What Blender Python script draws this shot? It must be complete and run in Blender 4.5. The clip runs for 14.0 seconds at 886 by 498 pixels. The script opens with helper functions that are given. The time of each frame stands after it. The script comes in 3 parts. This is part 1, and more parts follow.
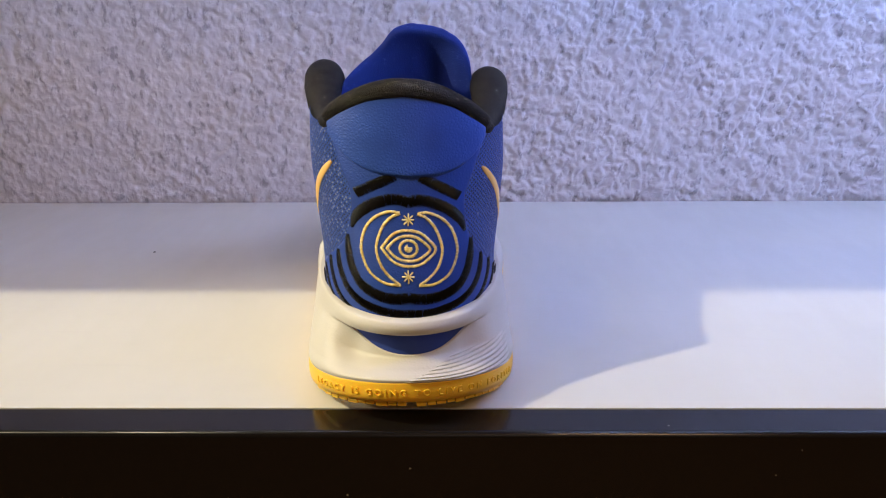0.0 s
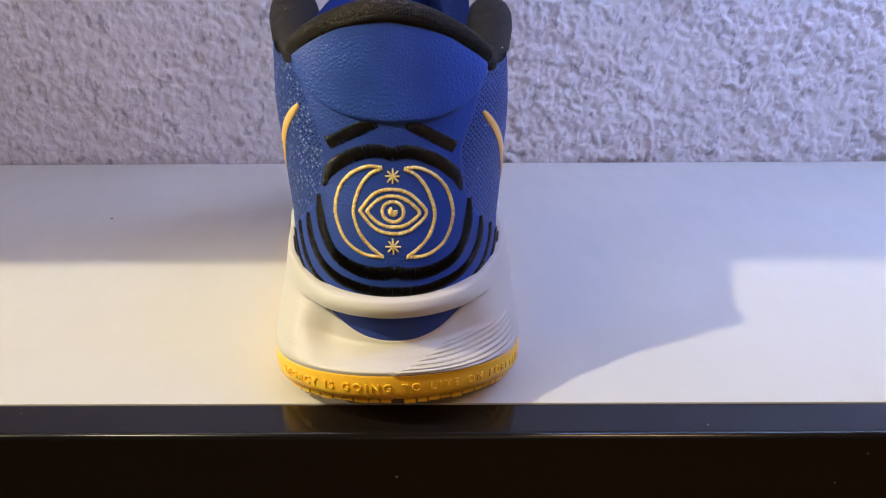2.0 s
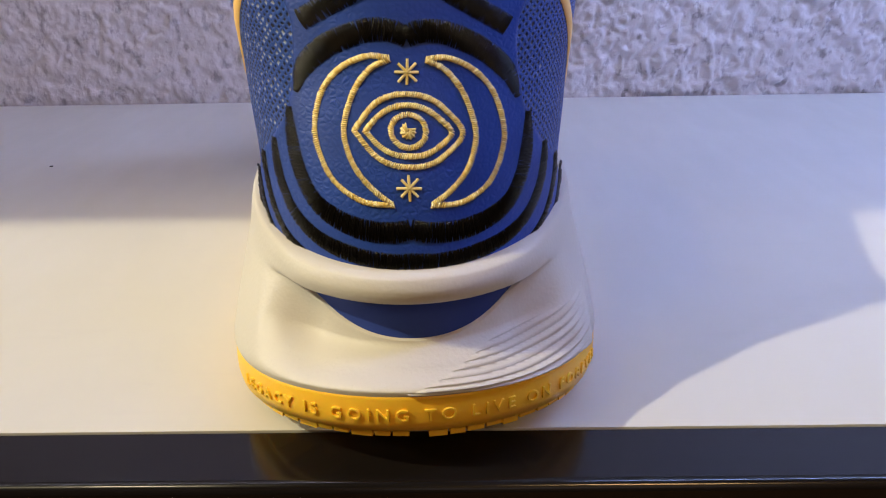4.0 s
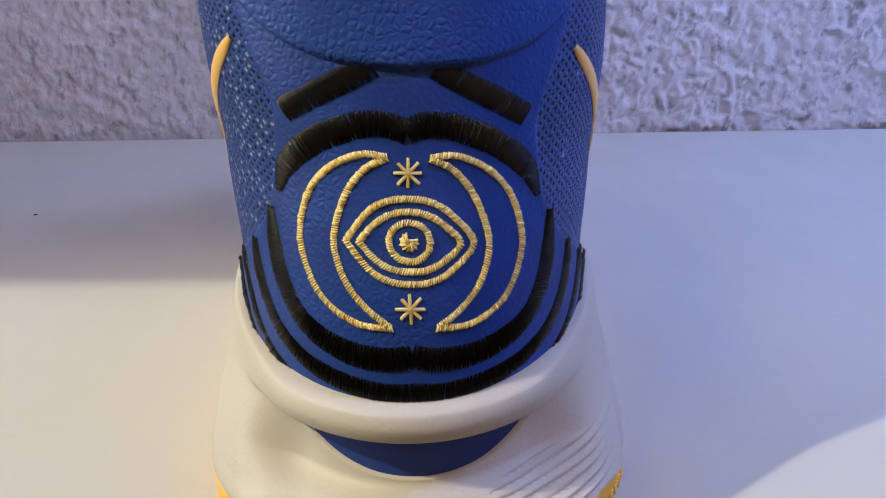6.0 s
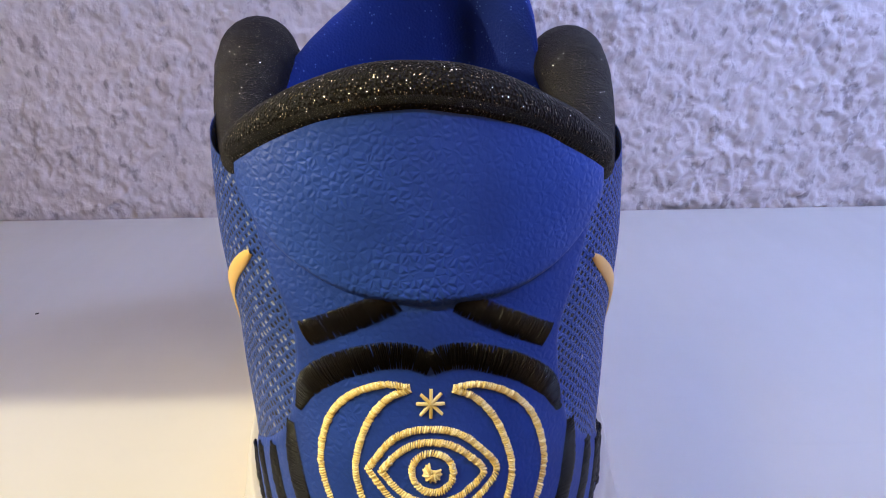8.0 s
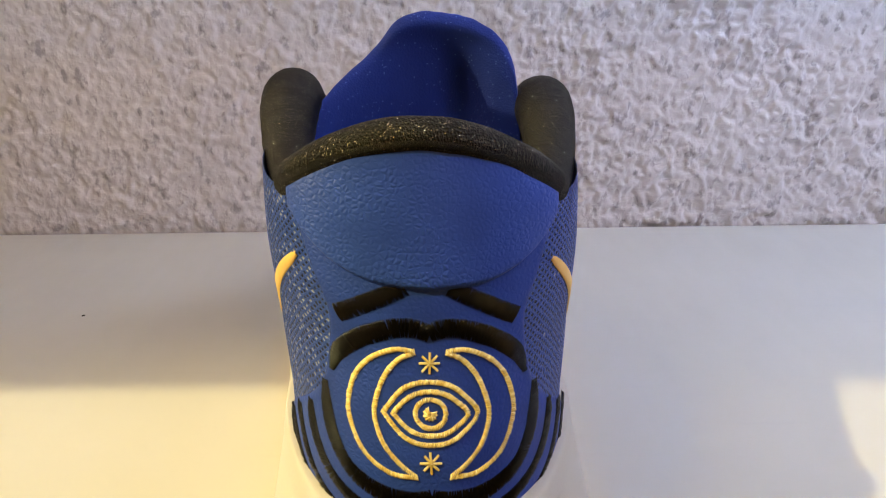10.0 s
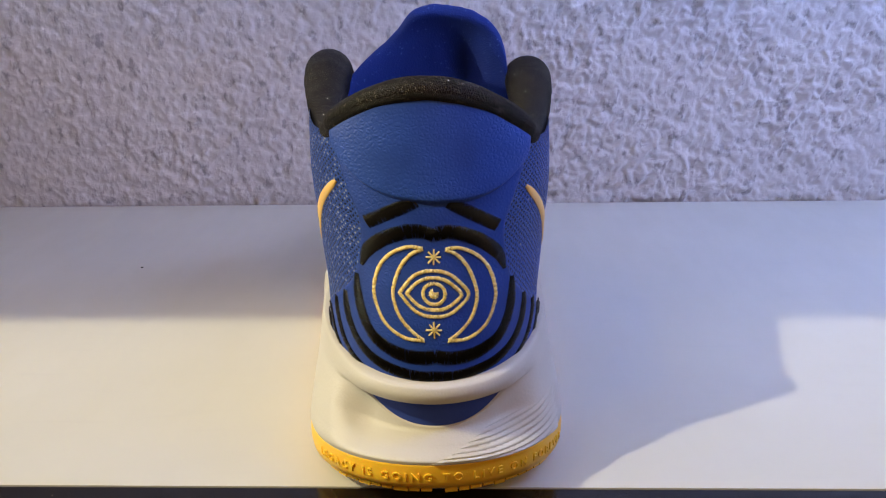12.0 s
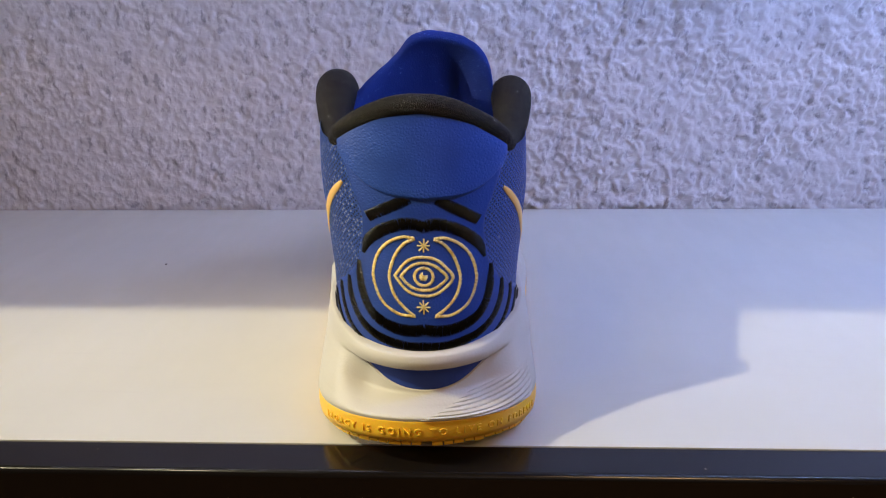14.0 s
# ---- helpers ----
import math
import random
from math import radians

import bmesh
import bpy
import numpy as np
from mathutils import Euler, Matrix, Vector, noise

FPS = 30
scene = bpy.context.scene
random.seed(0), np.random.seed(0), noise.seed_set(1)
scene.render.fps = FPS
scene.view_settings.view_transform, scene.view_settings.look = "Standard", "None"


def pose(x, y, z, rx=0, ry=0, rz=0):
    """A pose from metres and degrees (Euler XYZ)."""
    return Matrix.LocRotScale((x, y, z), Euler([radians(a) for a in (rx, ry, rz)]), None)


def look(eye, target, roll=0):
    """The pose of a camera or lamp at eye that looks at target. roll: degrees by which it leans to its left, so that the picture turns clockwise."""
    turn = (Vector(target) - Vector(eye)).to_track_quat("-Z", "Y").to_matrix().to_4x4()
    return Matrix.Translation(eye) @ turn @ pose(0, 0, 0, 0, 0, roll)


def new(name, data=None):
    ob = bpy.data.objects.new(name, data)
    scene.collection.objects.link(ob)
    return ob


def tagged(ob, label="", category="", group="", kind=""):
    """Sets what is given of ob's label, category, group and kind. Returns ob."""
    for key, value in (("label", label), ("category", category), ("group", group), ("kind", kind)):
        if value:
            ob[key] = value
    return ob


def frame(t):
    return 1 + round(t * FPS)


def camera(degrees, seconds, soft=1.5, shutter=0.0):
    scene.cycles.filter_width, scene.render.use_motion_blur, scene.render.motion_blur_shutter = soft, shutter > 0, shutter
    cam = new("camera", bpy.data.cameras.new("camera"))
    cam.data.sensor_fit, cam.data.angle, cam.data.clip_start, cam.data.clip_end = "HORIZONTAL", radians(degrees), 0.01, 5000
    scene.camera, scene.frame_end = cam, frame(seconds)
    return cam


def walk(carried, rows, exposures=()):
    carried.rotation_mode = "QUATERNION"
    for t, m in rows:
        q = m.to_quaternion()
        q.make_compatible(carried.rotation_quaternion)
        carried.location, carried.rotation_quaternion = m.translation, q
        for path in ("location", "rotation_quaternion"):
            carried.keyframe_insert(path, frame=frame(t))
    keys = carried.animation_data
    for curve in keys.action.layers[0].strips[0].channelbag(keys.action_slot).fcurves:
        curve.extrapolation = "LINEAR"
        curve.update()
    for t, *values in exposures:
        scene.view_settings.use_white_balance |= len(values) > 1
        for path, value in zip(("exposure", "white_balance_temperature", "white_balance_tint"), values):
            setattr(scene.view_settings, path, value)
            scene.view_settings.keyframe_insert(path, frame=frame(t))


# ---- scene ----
cam = camera(62.34, 14.0, soft=1.1)
PATH = [
    (0, 0.01598, -0.26087, 0.15327, 71.814, 0.316, 0.564),
    (0.5, 0.01615, -0.25627, 0.15186, 71.515, 0.271, 0.407),
    (1, 0.01578, -0.24662, 0.14827, 71.065, 0.270, 0.272),
    (1.5, 0.01571, -0.23084, 0.14310, 70.320, 0.224, 0.162),
    (2, 0.01576, -0.21251, 0.13592, 69.284, 0.256, 0.061),
    (2.5, 0.01345, -0.19085, 0.12569, 68.085, 0.341, 0.019),
    (3, 0.01233, -0.17000, 0.11651, 66.821, 0.569, 0.052),
    (3.2, 0.01120, -0.16098, 0.11250, 66.441, 0.703, 0.048),
    (5.3, 0.00601, -0.10861, 0.09956, 65.847, 0.948, 0.705),
    (5.5, 0.00634, -0.10684, 0.10302, 66.089, 0.854, 0.704),
    (6, 0.00753, -0.10522, 0.11171, 66.829, 1.093, 0.804),
    (6.5, 0.00652, -0.10275, 0.11924, 67.396, 1.069, 0.707),
    (7, 0.00653, -0.10021, 0.12597, 67.802, 1.169, 0.592),
    (7.5, 0.00580, -0.09484, 0.13306, 68.147, 1.293, 0.481),
    (8, 0.00339, -0.09289, 0.14175, 68.742, 1.125, 0.252),
    (8.2, 0.00225, -0.09512, 0.14484, 68.938, 1.231, 0.474),
    (10.3, 0.00521, -0.14259, 0.15416, 70.251, 0.877, 0.506),
    (10.5, 0.00487, -0.14790, 0.15260, 70.271, 0.849, 0.585),
    (11, 0.00404, -0.16004, 0.14998, 70.160, 0.841, 0.905),
    (11.5, 0.00594, -0.17605, 0.15032, 70.206, 0.901, 1.313),
    (12, 0.00956, -0.19765, 0.15232, 70.400, 0.931, 1.621),
    (12.5, 0.01214, -0.21319, 0.15535, 70.611, 0.942, 1.858),
    (13, 0.01423, -0.22390, 0.15836, 70.957, 0.953, 2.064),
    (13.5, 0.01661, -0.23156, 0.15833, 71.219, 0.845, 2.155),
    (14, 0.01761, -0.23815, 0.15838, 71.377, 0.771, 2.325),
]
EXPOSURES = [(0, 0.02, 6750, 6), (3.0, -0.02, 6750, 6), (5.5, -0.24, 6400, 8), (6.0, -0.27, 6200, 8), (7.0, -0.16, 6100, 8), (8.0, 0.12, 6700, 7), (10.4, 0.14, 10300, -6), (11.0, -0.04, 8500, -3), (11.6, -0.13, 7000, 2), (12.3, -0.17, 6800, 5), (14, -0.13, 6550, 5)]
walk(cam, [(t, pose(x, y, z, rx, ry, rz)) for t, x, y, z, rx, ry, rz in PATH],
     exposures=EXPOSURES)

# ---- world and lamps ----
world = bpy.data.worlds.new("world")
scene.world = world
world.use_nodes = True
world.node_tree.nodes["Background"].inputs[0].default_value = (0.30, 0.34, 0.55, 1)
world.node_tree.nodes["Background"].inputs[1].default_value = 0.12


def spot(name, eye, target, power, colour, radius, cone):
    data = bpy.data.lights.new(name, "SPOT")
    data.energy, data.color, data.shadow_soft_size = power, colour, radius
    data.spot_size, data.spot_blend = radians(cone), 0.5
    new(name, data).matrix_world = look(eye, target)


def panel_lamp(name, eye, target, power, colour, w, h):
    data = bpy.data.lights.new(name, "AREA")
    data.shape, data.size, data.size_y = "RECTANGLE", w, h
    data.energy, data.color = power, colour
    new(name, data).matrix_world = look(eye, target)


spot("shop_spot", (-1.40, -0.45, 1.56), (0.03, 0.05, 0.0), 145, (1.0, 0.90, 0.60), 0.020, 50)
spot("side_spot", (-1.45, 0.05, 0.45), (0.0, 0.06, 0.09), 42, (1.0, 0.90, 0.72), 0.020, 14)
# unseen fills added from the right and the front, no known source
panel_lamp("cool_fill", (1.35, -0.9, 0.42), (0.05, 0.2, 0.05), 0.3, (0.42, 0.48, 1.0), 0.5, 0.35)
panel_lamp("front_fill", (0.35, -1.9, 0.60), (0.0, 0.3, 0.1), 0.5, (0.80, 0.82, 1.0), 1.1, 0.5)
# added warm fill from high left to brighten the heel
panel_lamp("warm_fill", (-0.85, -0.62, 1.80), (0.0, 0.0, 0.0), 6.5, (1.0, 0.86, 0.56), 0.35, 0.08)
# added lamp: warms floor and front wall so the rail reflects brown
panel_lamp("rail_glow_fill", (0.6, -1.5, 1.5), (0.1, -2.4, -0.6), 22, (1.0, 0.62, 0.28), 0.6, 0.3)
# light strips under the shelf above, behind its front edge
panel_lamp("blue_strip", (0.46, 0.04, 0.360), (0.38, 0.33, 0.23), 3.35, (0.37, 0.49, 1.0), 0.75, 0.02)
panel_lamp("pale_strip", (-0.20, 0.04, 0.360), (-0.18, 0.33, 0.24), 0.52, (0.82, 0.76, 1.0), 0.28, 0.02)


# ---- material helpers ----
class Nodes:
    """A short way to write node trees: n(kind, inputs by name or number, attributes)."""

    def __init__(self, name):
        self.mat = bpy.data.materials.new(name)
        self.mat.use_nodes = True
        self.tree = self.mat.node_tree
        self.bsdf = self.tree.nodes["Principled BSDF"]

    def __call__(self, kind, ins=None, **attrs):
        node = self.tree.nodes.new("ShaderNode" + kind)
        for key, value in attrs.items():
            setattr(node, key, value)
        self.feed(node, ins or {})
        return node

    def feed(self, node, ins):
        for key, value in ins.items():
            socket = node.inputs[key]
            if hasattr(value, "is_output"):
                self.tree.links.new(value, socket)
            elif hasattr(value, "outputs"):
                self.tree.links.new(value.outputs[0], socket)
            else:
                socket.default_value = value

    def math(self, op, a, b=0.0, c=0.0):
        return self("Math", {0: a, 1: b, 2: c}, operation=op)

    def ramp(self, value, stops):
        node = self("ValToRGB", {0: value})
        ramp = node.color_ramp
        while len(ramp.elements) < len(stops):
            ramp.elements.new(0.5)
        for el, (place, colour) in zip(ramp.elements, stops):
            el.position = place
            el.color = (*colour, 1) if len(colour) == 3 else colour
        return node

    def mix(self, fac, a, b):
        node = self("Mix", data_type="RGBA")
        self.feed(node, {0: fac, 6: a, 7: b})
        return node.outputs[2]

    def bump(self, height, strength, distance, normal=None):
        ins = {"Height": height, "Strength": strength, "Distance": distance}
        if normal:
            ins["Normal"] = normal
        return self("Bump", ins)

    def out(self, **ins):
        names = {"colour": "Base Color", "rough": "Roughness", "metal": "Metallic", "normal": "Normal", "spec": "Specular IOR Level", "sheen": "Sheen Weight", "coat": "Coat Weight", "coat_rough": "Coat Roughness", "sss": "Subsurface Weight", "sss_radius": "Subsurface Radius", "sss_scale": "Subsurface Scale", "transmission": "Transmission Weight"}
        self.feed(self.bsdf, {names[k]: v for k, v in ins.items()})
        return self.mat


def rgb(r, g, b):
    return (r, g, b, 1)


def leather(name, colour, cell, depth, rough=0.42):
    n = Nodes(name)
    pos = n("TexCoord").outputs["Object"]
    flat = n("Mapping", {0: pos, 3: (1.0, 0.0, 1.0)})
    warp = n("TexNoise", {"Vector": pos, "Scale": 420.0, "Detail": 2.0})
    moved = n("MixRGB", {0: 0.0008, 1: flat, 2: warp.outputs["Color"]}, blend_type="ADD")
    cells = n("TexVoronoi", {"Vector": moved, "Scale": 1 / cell}, feature="SMOOTH_F1")
    edges = n("TexVoronoi", {"Vector": moved, "Scale": 1 / cell}, feature="DISTANCE_TO_EDGE")
    crack = n("MapRange", {0: edges.outputs["Distance"], 1: 0.0, 2: 0.40}, interpolation_type="SMOOTHSTEP")
    dome = n("MapRange", {0: cells.outputs["Distance"], 1: 0.15, 2: 0.75, 3: 1.0, 4: 0.0})
    pebble = n.math("MULTIPLY_ADD", crack, 0.85, n.math("MULTIPLY", dome, 0.2))
    fine = n("TexNoise", {"Vector": pos, "Scale": 2600.0, "Detail": 3.0})
    patchy = n("TexNoise", {"Vector": pos, "Scale": 60.0, "Detail": 4.0})
    fade = n("MapRange", {0: patchy, 1: 0.35, 2: 0.65, 3: 0.35, 4: 1.0})
    height = n.math("MULTIPLY_ADD", n.math("MULTIPLY", pebble, fade), 1.0, n.math("MULTIPLY", fine, 0.25))
    tone = n.mix(n.math("MULTIPLY", pebble, 0.35), rgb(*[c * 0.78 for c in colour]), rgb(*colour))
    tone = n.mix(n("MapRange", {0: patchy, 1: 0.3, 2: 0.7}).outputs[0], tone, rgb(*[min(1, c * 1.15) for c in colour]))
    ruf = n("MapRange", {0: fine, 1: 0.3, 2: 0.7, 3: rough - 0.06, 4: rough + 0.1})
    return n.out(colour=tone, rough=ruf, normal=n.bump(height, 0.9, depth), spec=0.25)


BLUE = (0.024, 0.072, 0.37)
leather_patch = leather("blue_leather_coarse", BLUE, 0.00125, 0.00015, 0.46)
leather_panel = leather("blue_leather_fine", (0.016, 0.053, 0.30), 0.0012, 0.00011, 0.50)


def make_knit():
    n = Nodes("blue_knit")
    uv = n("UVMap").outputs[0]
    jitter = n("TexNoise", {"Vector": uv, "Scale": 500.0, "Detail": 1.0})
    moved = n("MixRGB", {0: 0.0011, 1: uv, 2: jitter.outputs["Color"]}, blend_type="ADD")
    split = n("SeparateXYZ", {0: moved})
    pitch = 0.0022
    along, up = split.outputs[0], n.math("MULTIPLY", split.outputs[1], 1.25)
    col = n.math("DIVIDE", n.math("ADD", along, up), pitch)
    row = n.math("DIVIDE", n.math("SUBTRACT", along, up), pitch)
    one = n.math("ABSOLUTE", n.math("SINE", n.math("MULTIPLY", col, math.pi)))
    two = n.math("ABSOLUTE", n.math("SINE", n.math("MULTIPLY", row, math.pi)))
    col, row = n.math("ADD", col, 0.5), n.math("ADD", row, 0.5)
    yarn = n("MapRange", {0: n.math("MAXIMUM", one, two), 1: 0.42, 2: 0.92}, interpolation_type="SMOOTHSTEP")
    strand = n("TexWave", {"Vector": moved, "Scale": 1500.0, "Distortion": 3.0, "Detail": 1.0})
    height = n.math("ADD", yarn, n.math("MULTIPLY", strand, 0.25))
    cell = n("TexWhiteNoise", {0: n("CombineXYZ", {0: n.math("FLOOR", col), 1: n.math("FLOOR", row)})}, noise_dimensions="3D")
    big = n("TexNoise", {"Vector": uv, "Scale": 70.0, "Detail": 2.0})
    near = n("MapRange", {0: n.math("ABSOLUTE", n.math("ADD", along, 0.033)), 1: 0.003, 2: 0.009, 3: 0.20, 4: 0.0})
    lit_zone = n.math("ADD", n("MapRange", {0: along, 1: -0.01, 2: 0.01, 3: 0.10, 4: -0.09}), near)  # light through the knit painted as pale holes, denser on inner flank, beside panel
    hole = n.mix(n.math("GREATER_THAN", n.math("ADD", n.math("ADD", cell.outputs[0], lit_zone), n.math("MULTIPLY", big, 0.5)), 1.17), rgb(0.003, 0.006, 0.035), rgb(0.46, 0.50, 0.60))
    thread = n.mix(n("MapRange", {0: strand, 1: 0.2, 2: 0.8}).outputs[0], rgb(0.022, 0.090, 0.52), rgb(0.060, 0.175, 0.74))
    tone = n.mix(yarn.outputs[0], hole, thread)
    return n.out(colour=tone, rough=0.42, normal=n.bump(height, 1.0, 0.0011), spec=0.5)


def make_thread(name, dark, light, rough, spec, twist, sheen):
    n = Nodes(name)
    uv = n("SeparateXYZ", {0: n("UVMap").outputs[0]})
    rnd = n("TexWhiteNoise", {"W": n.math("FLOOR", uv.outputs[0])}, noise_dimensions="1D").outputs[0]
    pos = n("TexCoord").outputs["Object"]
    fibre = n("TexNoise", {"Vector": pos, "Scale": 3600.0, "Detail": 2.0})
    tone = n.mix(rnd, rgb(*dark), rgb(*light))
    return n.out(colour=tone, rough=rough, spec=spec, normal=n.bump(fibre, 0.9, twist), sheen=sheen)


def make_collar():
    n = Nodes("black_collar_textile")
    pos = n("TexCoord").outputs["UV"]
    weave = n("TexVoronoi", {"Vector": n("Mapping", {0: pos, 3: (2600.0, 1800.0, 1.0)}), "Scale": 1.0})
    glint = n("TexVoronoi", {"Vector": pos, "Scale": 4000.0})
    rnd = n("SeparateXYZ", {0: glint.outputs["Color"]})
    star = n.math("MULTIPLY", n.math("LESS_THAN", glint.outputs["Distance"], 0.33), n.math("GREATER_THAN", rnd.outputs[0], 0.84))
    tone = n.mix(n("MapRange", {0: weave.outputs["Distance"], 1: 0.1, 2: 0.7}).outputs[0], rgb(0.0085, 0.0066, 0.0054), rgb(0.003, 0.0026, 0.0025))
    tone = n.mix(star, tone, rgb(0.90, 0.80, 0.62))
    return n.out(colour=tone, rough=n("MapRange", {0: star, 3: 0.55, 4: 0.25}), metal=n.math("MULTIPLY", star, 0.8), normal=n.bump(weave.outputs["Distance"], 0.8, -0.00035), sheen=0.0, spec=0.12)


def make_lining():
    n = Nodes("dark_blue_lining")
    pos = n("TexCoord").outputs["Object"]
    weave = n("TexVoronoi", {"Vector": pos, "Scale": 1500.0})
    rnd = n("SeparateXYZ", {0: weave.outputs["Color"]})
    star = n.math("MULTIPLY", n.math("LESS_THAN", weave.outputs["Distance"], 0.3), n.math("GREATER_THAN", rnd.outputs[1], 0.93))
    soft = n("TexNoise", {"Vector": pos, "Scale": 80.0, "Detail": 3.0})
    tone = n.mix(soft, rgb(0.005, 0.022, 0.18), rgb(0.009, 0.036, 0.25))
    tone = n.mix(star, tone, rgb(0.06, 0.14, 0.48))
    return n.out(colour=tone, rough=0.75, normal=n.bump(weave.outputs["Distance"], 0.5, 0.0002), sheen=0.06, spec=0.2)


def make_foam():
    n = Nodes("off_white_foam")
    pos = n("TexCoord").outputs["Object"]
    fine = n("TexNoise", {"Vector": pos, "Scale": 1500.0, "Detail": 3.0})
    skin = n("TexVoronoi", {"Vector": pos, "Scale": 900.0})
    big = n("TexNoise", {"Vector": pos, "Scale": 45.0, "Detail": 5.0})
    tone = n.mix(big, rgb(0.52, 0.49, 0.455), rgb(0.60, 0.575, 0.54))
    dust = n("MapRange", {0: fine, 1: 0.62, 2: 0.75})
    tone = n.mix(n.math("MULTIPLY", dust, 0.15), tone, rgb(0.36, 0.33, 0.30))
    height = n.math("ADD", fine, n.math("MULTIPLY", skin.outputs["Distance"], 0.7))
    return n.out(colour=tone, rough=n("MapRange", {0: big, 1: 0.3, 2: 0.7, 3: 0.42, 4: 0.58}), normal=n.bump(height, 0.25, 0.0002), spec=0.4, sss=0.06, sss_radius=(0.004, 0.003, 0.002), sss_scale=0.4)


def make_rubber():
    n = Nodes("amber_rubber")
    pos = n("TexCoord").outputs["Object"]
    fine = n("TexNoise", {"Vector": pos, "Scale": 1200.0, "Detail": 2.0})
    big = n("TexNoise", {"Vector": pos, "Scale": 60.0, "Detail": 4.0})
    tone = n.mix(big, rgb(0.95, 0.52, 0.04), rgb(0.98, 0.58, 0.06))
    return n.out(colour=tone, rough=0.40, normal=n.bump(fine, 0.2, 0.0002), spec=0.45, sss=0.25, sss_radius=(0.006, 0.003, 0.0006), sss_scale=0.6)


def make_shelf_white():
    n = Nodes("white_laminate")
    pos = n("TexCoord").outputs["Object"]
    cloud = n("TexNoise", {"Vector": pos, "Scale": 9.0, "Detail": 6.0, "Roughness": 0.6})
    grain = n("TexNoise", {"Vector": n("Mapping", {0: pos, 3: (1.0, 0.25, 1.0)}), "Scale": 90.0, "Detail": 5.0})
    scuff = n("TexNoise", {"Vector": n("Mapping", {0: pos, 2: (0, 0, 0.7), 3: (1.0, 9.0, 1.0)}), "Scale": 26.0, "Detail": 4.0})
    tone = n.mix(cloud, rgb(0.53, 0.53, 0.51), rgb(0.63, 0.625, 0.60))
    tone = n.mix(n.math("MULTIPLY", n("MapRange", {0: scuff, 1: 0.60, 2: 0.72}), 0.12), tone, rgb(0.50, 0.49, 0.50))
    rough = n("MapRange", {0: grain, 1: 0.3, 2: 0.7, 3: 0.36, 4: 0.52})
    return n.out(colour=tone, rough=rough, normal=n.bump(grain, 0.12, 0.0004), spec=0.35)


def make_rail():
    n = Nodes("black_lacquered_metal")
    pos = n("TexCoord").outputs["Object"]
    fine = n("TexNoise", {"Vector": pos, "Scale": 700.0, "Detail": 3.0})
    specks = n("TexVoronoi", {"Vector": pos, "Scale": 240.0})
    rnd = n("SeparateXYZ", {0: specks.outputs["Color"]})
    dust = n.math("MULTIPLY", n.math("LESS_THAN", specks.outputs["Distance"], 0.10), n.math("GREATER_THAN", rnd.outputs[0], 0.975))
    tone = n.mix(dust, rgb(0.0065, 0.0055, 0.006), rgb(0.20, 0.17, 0.14))
    wear = n("TexNoise", {"Vector": n("Mapping", {0: pos, 3: (0.3, 1.0, 1.0)}), "Scale": 45.0, "Detail": 5.0})
    return n.out(colour=tone, rough=n("MapRange", {0: wear, 1: 0.3, 2: 0.7, 3: 0.10, 4: 0.22}), normal=n.bump(fine, 0.06, 0.0003), spec=0.5)


def make_stucco():
    n = Nodes("grey_stucco")
    pos = n("TexCoord").outputs["Object"]
    fine = n("TexNoise", {"Vector": pos, "Scale": 260.0, "Detail": 3.0, "Roughness": 0.5})
    big = n("TexNoise", {"Vector": pos, "Scale": 14.0, "Detail": 5.0})
    pit_shade = n("TexNoise", {"Vector": n("Mapping", {0: pos, 3: (1.0, 1.0, 0.6)}), "Scale": 190.0, "Detail": 3.0})
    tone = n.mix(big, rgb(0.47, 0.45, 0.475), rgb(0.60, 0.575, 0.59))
    # shade of the stucco's crevices put into the colour as dark flecks
    tone = n.mix(n.math("MULTIPLY", n("MapRange", {0: pit_shade, 1: 0.57, 2: 0.70}), 0.6), tone, rgb(0.17, 0.155, 0.18))
    return n.out(colour=tone, rough=0.8, normal=n.bump(fine, 0.45, 0.0022), spec=0.25)


def make_plain(name, a, b, rough, scale):
    n = Nodes(name)
    pos = n("TexCoord").outputs["Object"]
    big = n("TexNoise", {"Vector": pos, "Scale": scale, "Detail": 5.0})
    return n.out(colour=n.mix(big, rgb(*a), rgb(*b)), rough=rough, normal=n.bump(big, 0.1, 0.002))


knit = make_knit()
gold_thread = make_thread("gold_thread", (0.76, 0.56, 0.16), (0.97, 0.85, 0.42), 0.38, 0.5, 0.00012, 0.1)
black_thread = make_thread("black_thread", (0.0012, 0.0012, 0.0014), (0.006, 0.0055, 0.005), 0.22, 0.3, 0.00010, 0.0)
collar_black, lining, foam, rubber = make_collar(), make_lining(), make_foam(), make_rubber()
shelf_white, rail_black, stucco = make_shelf_white(), make_rail(), make_stucco()
window_blue = make_plain("blue_moulded_plastic", (0.011, 0.036, 0.24), (0.015, 0.045, 0.28), 0.62, 200.0)
logo_gold = make_plain("gold_print", (0.84, 0.50, 0.13), (0.88, 0.56, 0.18), 0.45, 300.0)
room_paint = make_plain("dim_shop_paint", (0.16, 0.13, 0.11), (0.20, 0.17, 0.15), 0.8, 3.0)
room_floor = make_plain("dark_shop_floor", (0.20, 0.115, 0.055), (0.28, 0.17, 0.085), 0.5, 4.0)


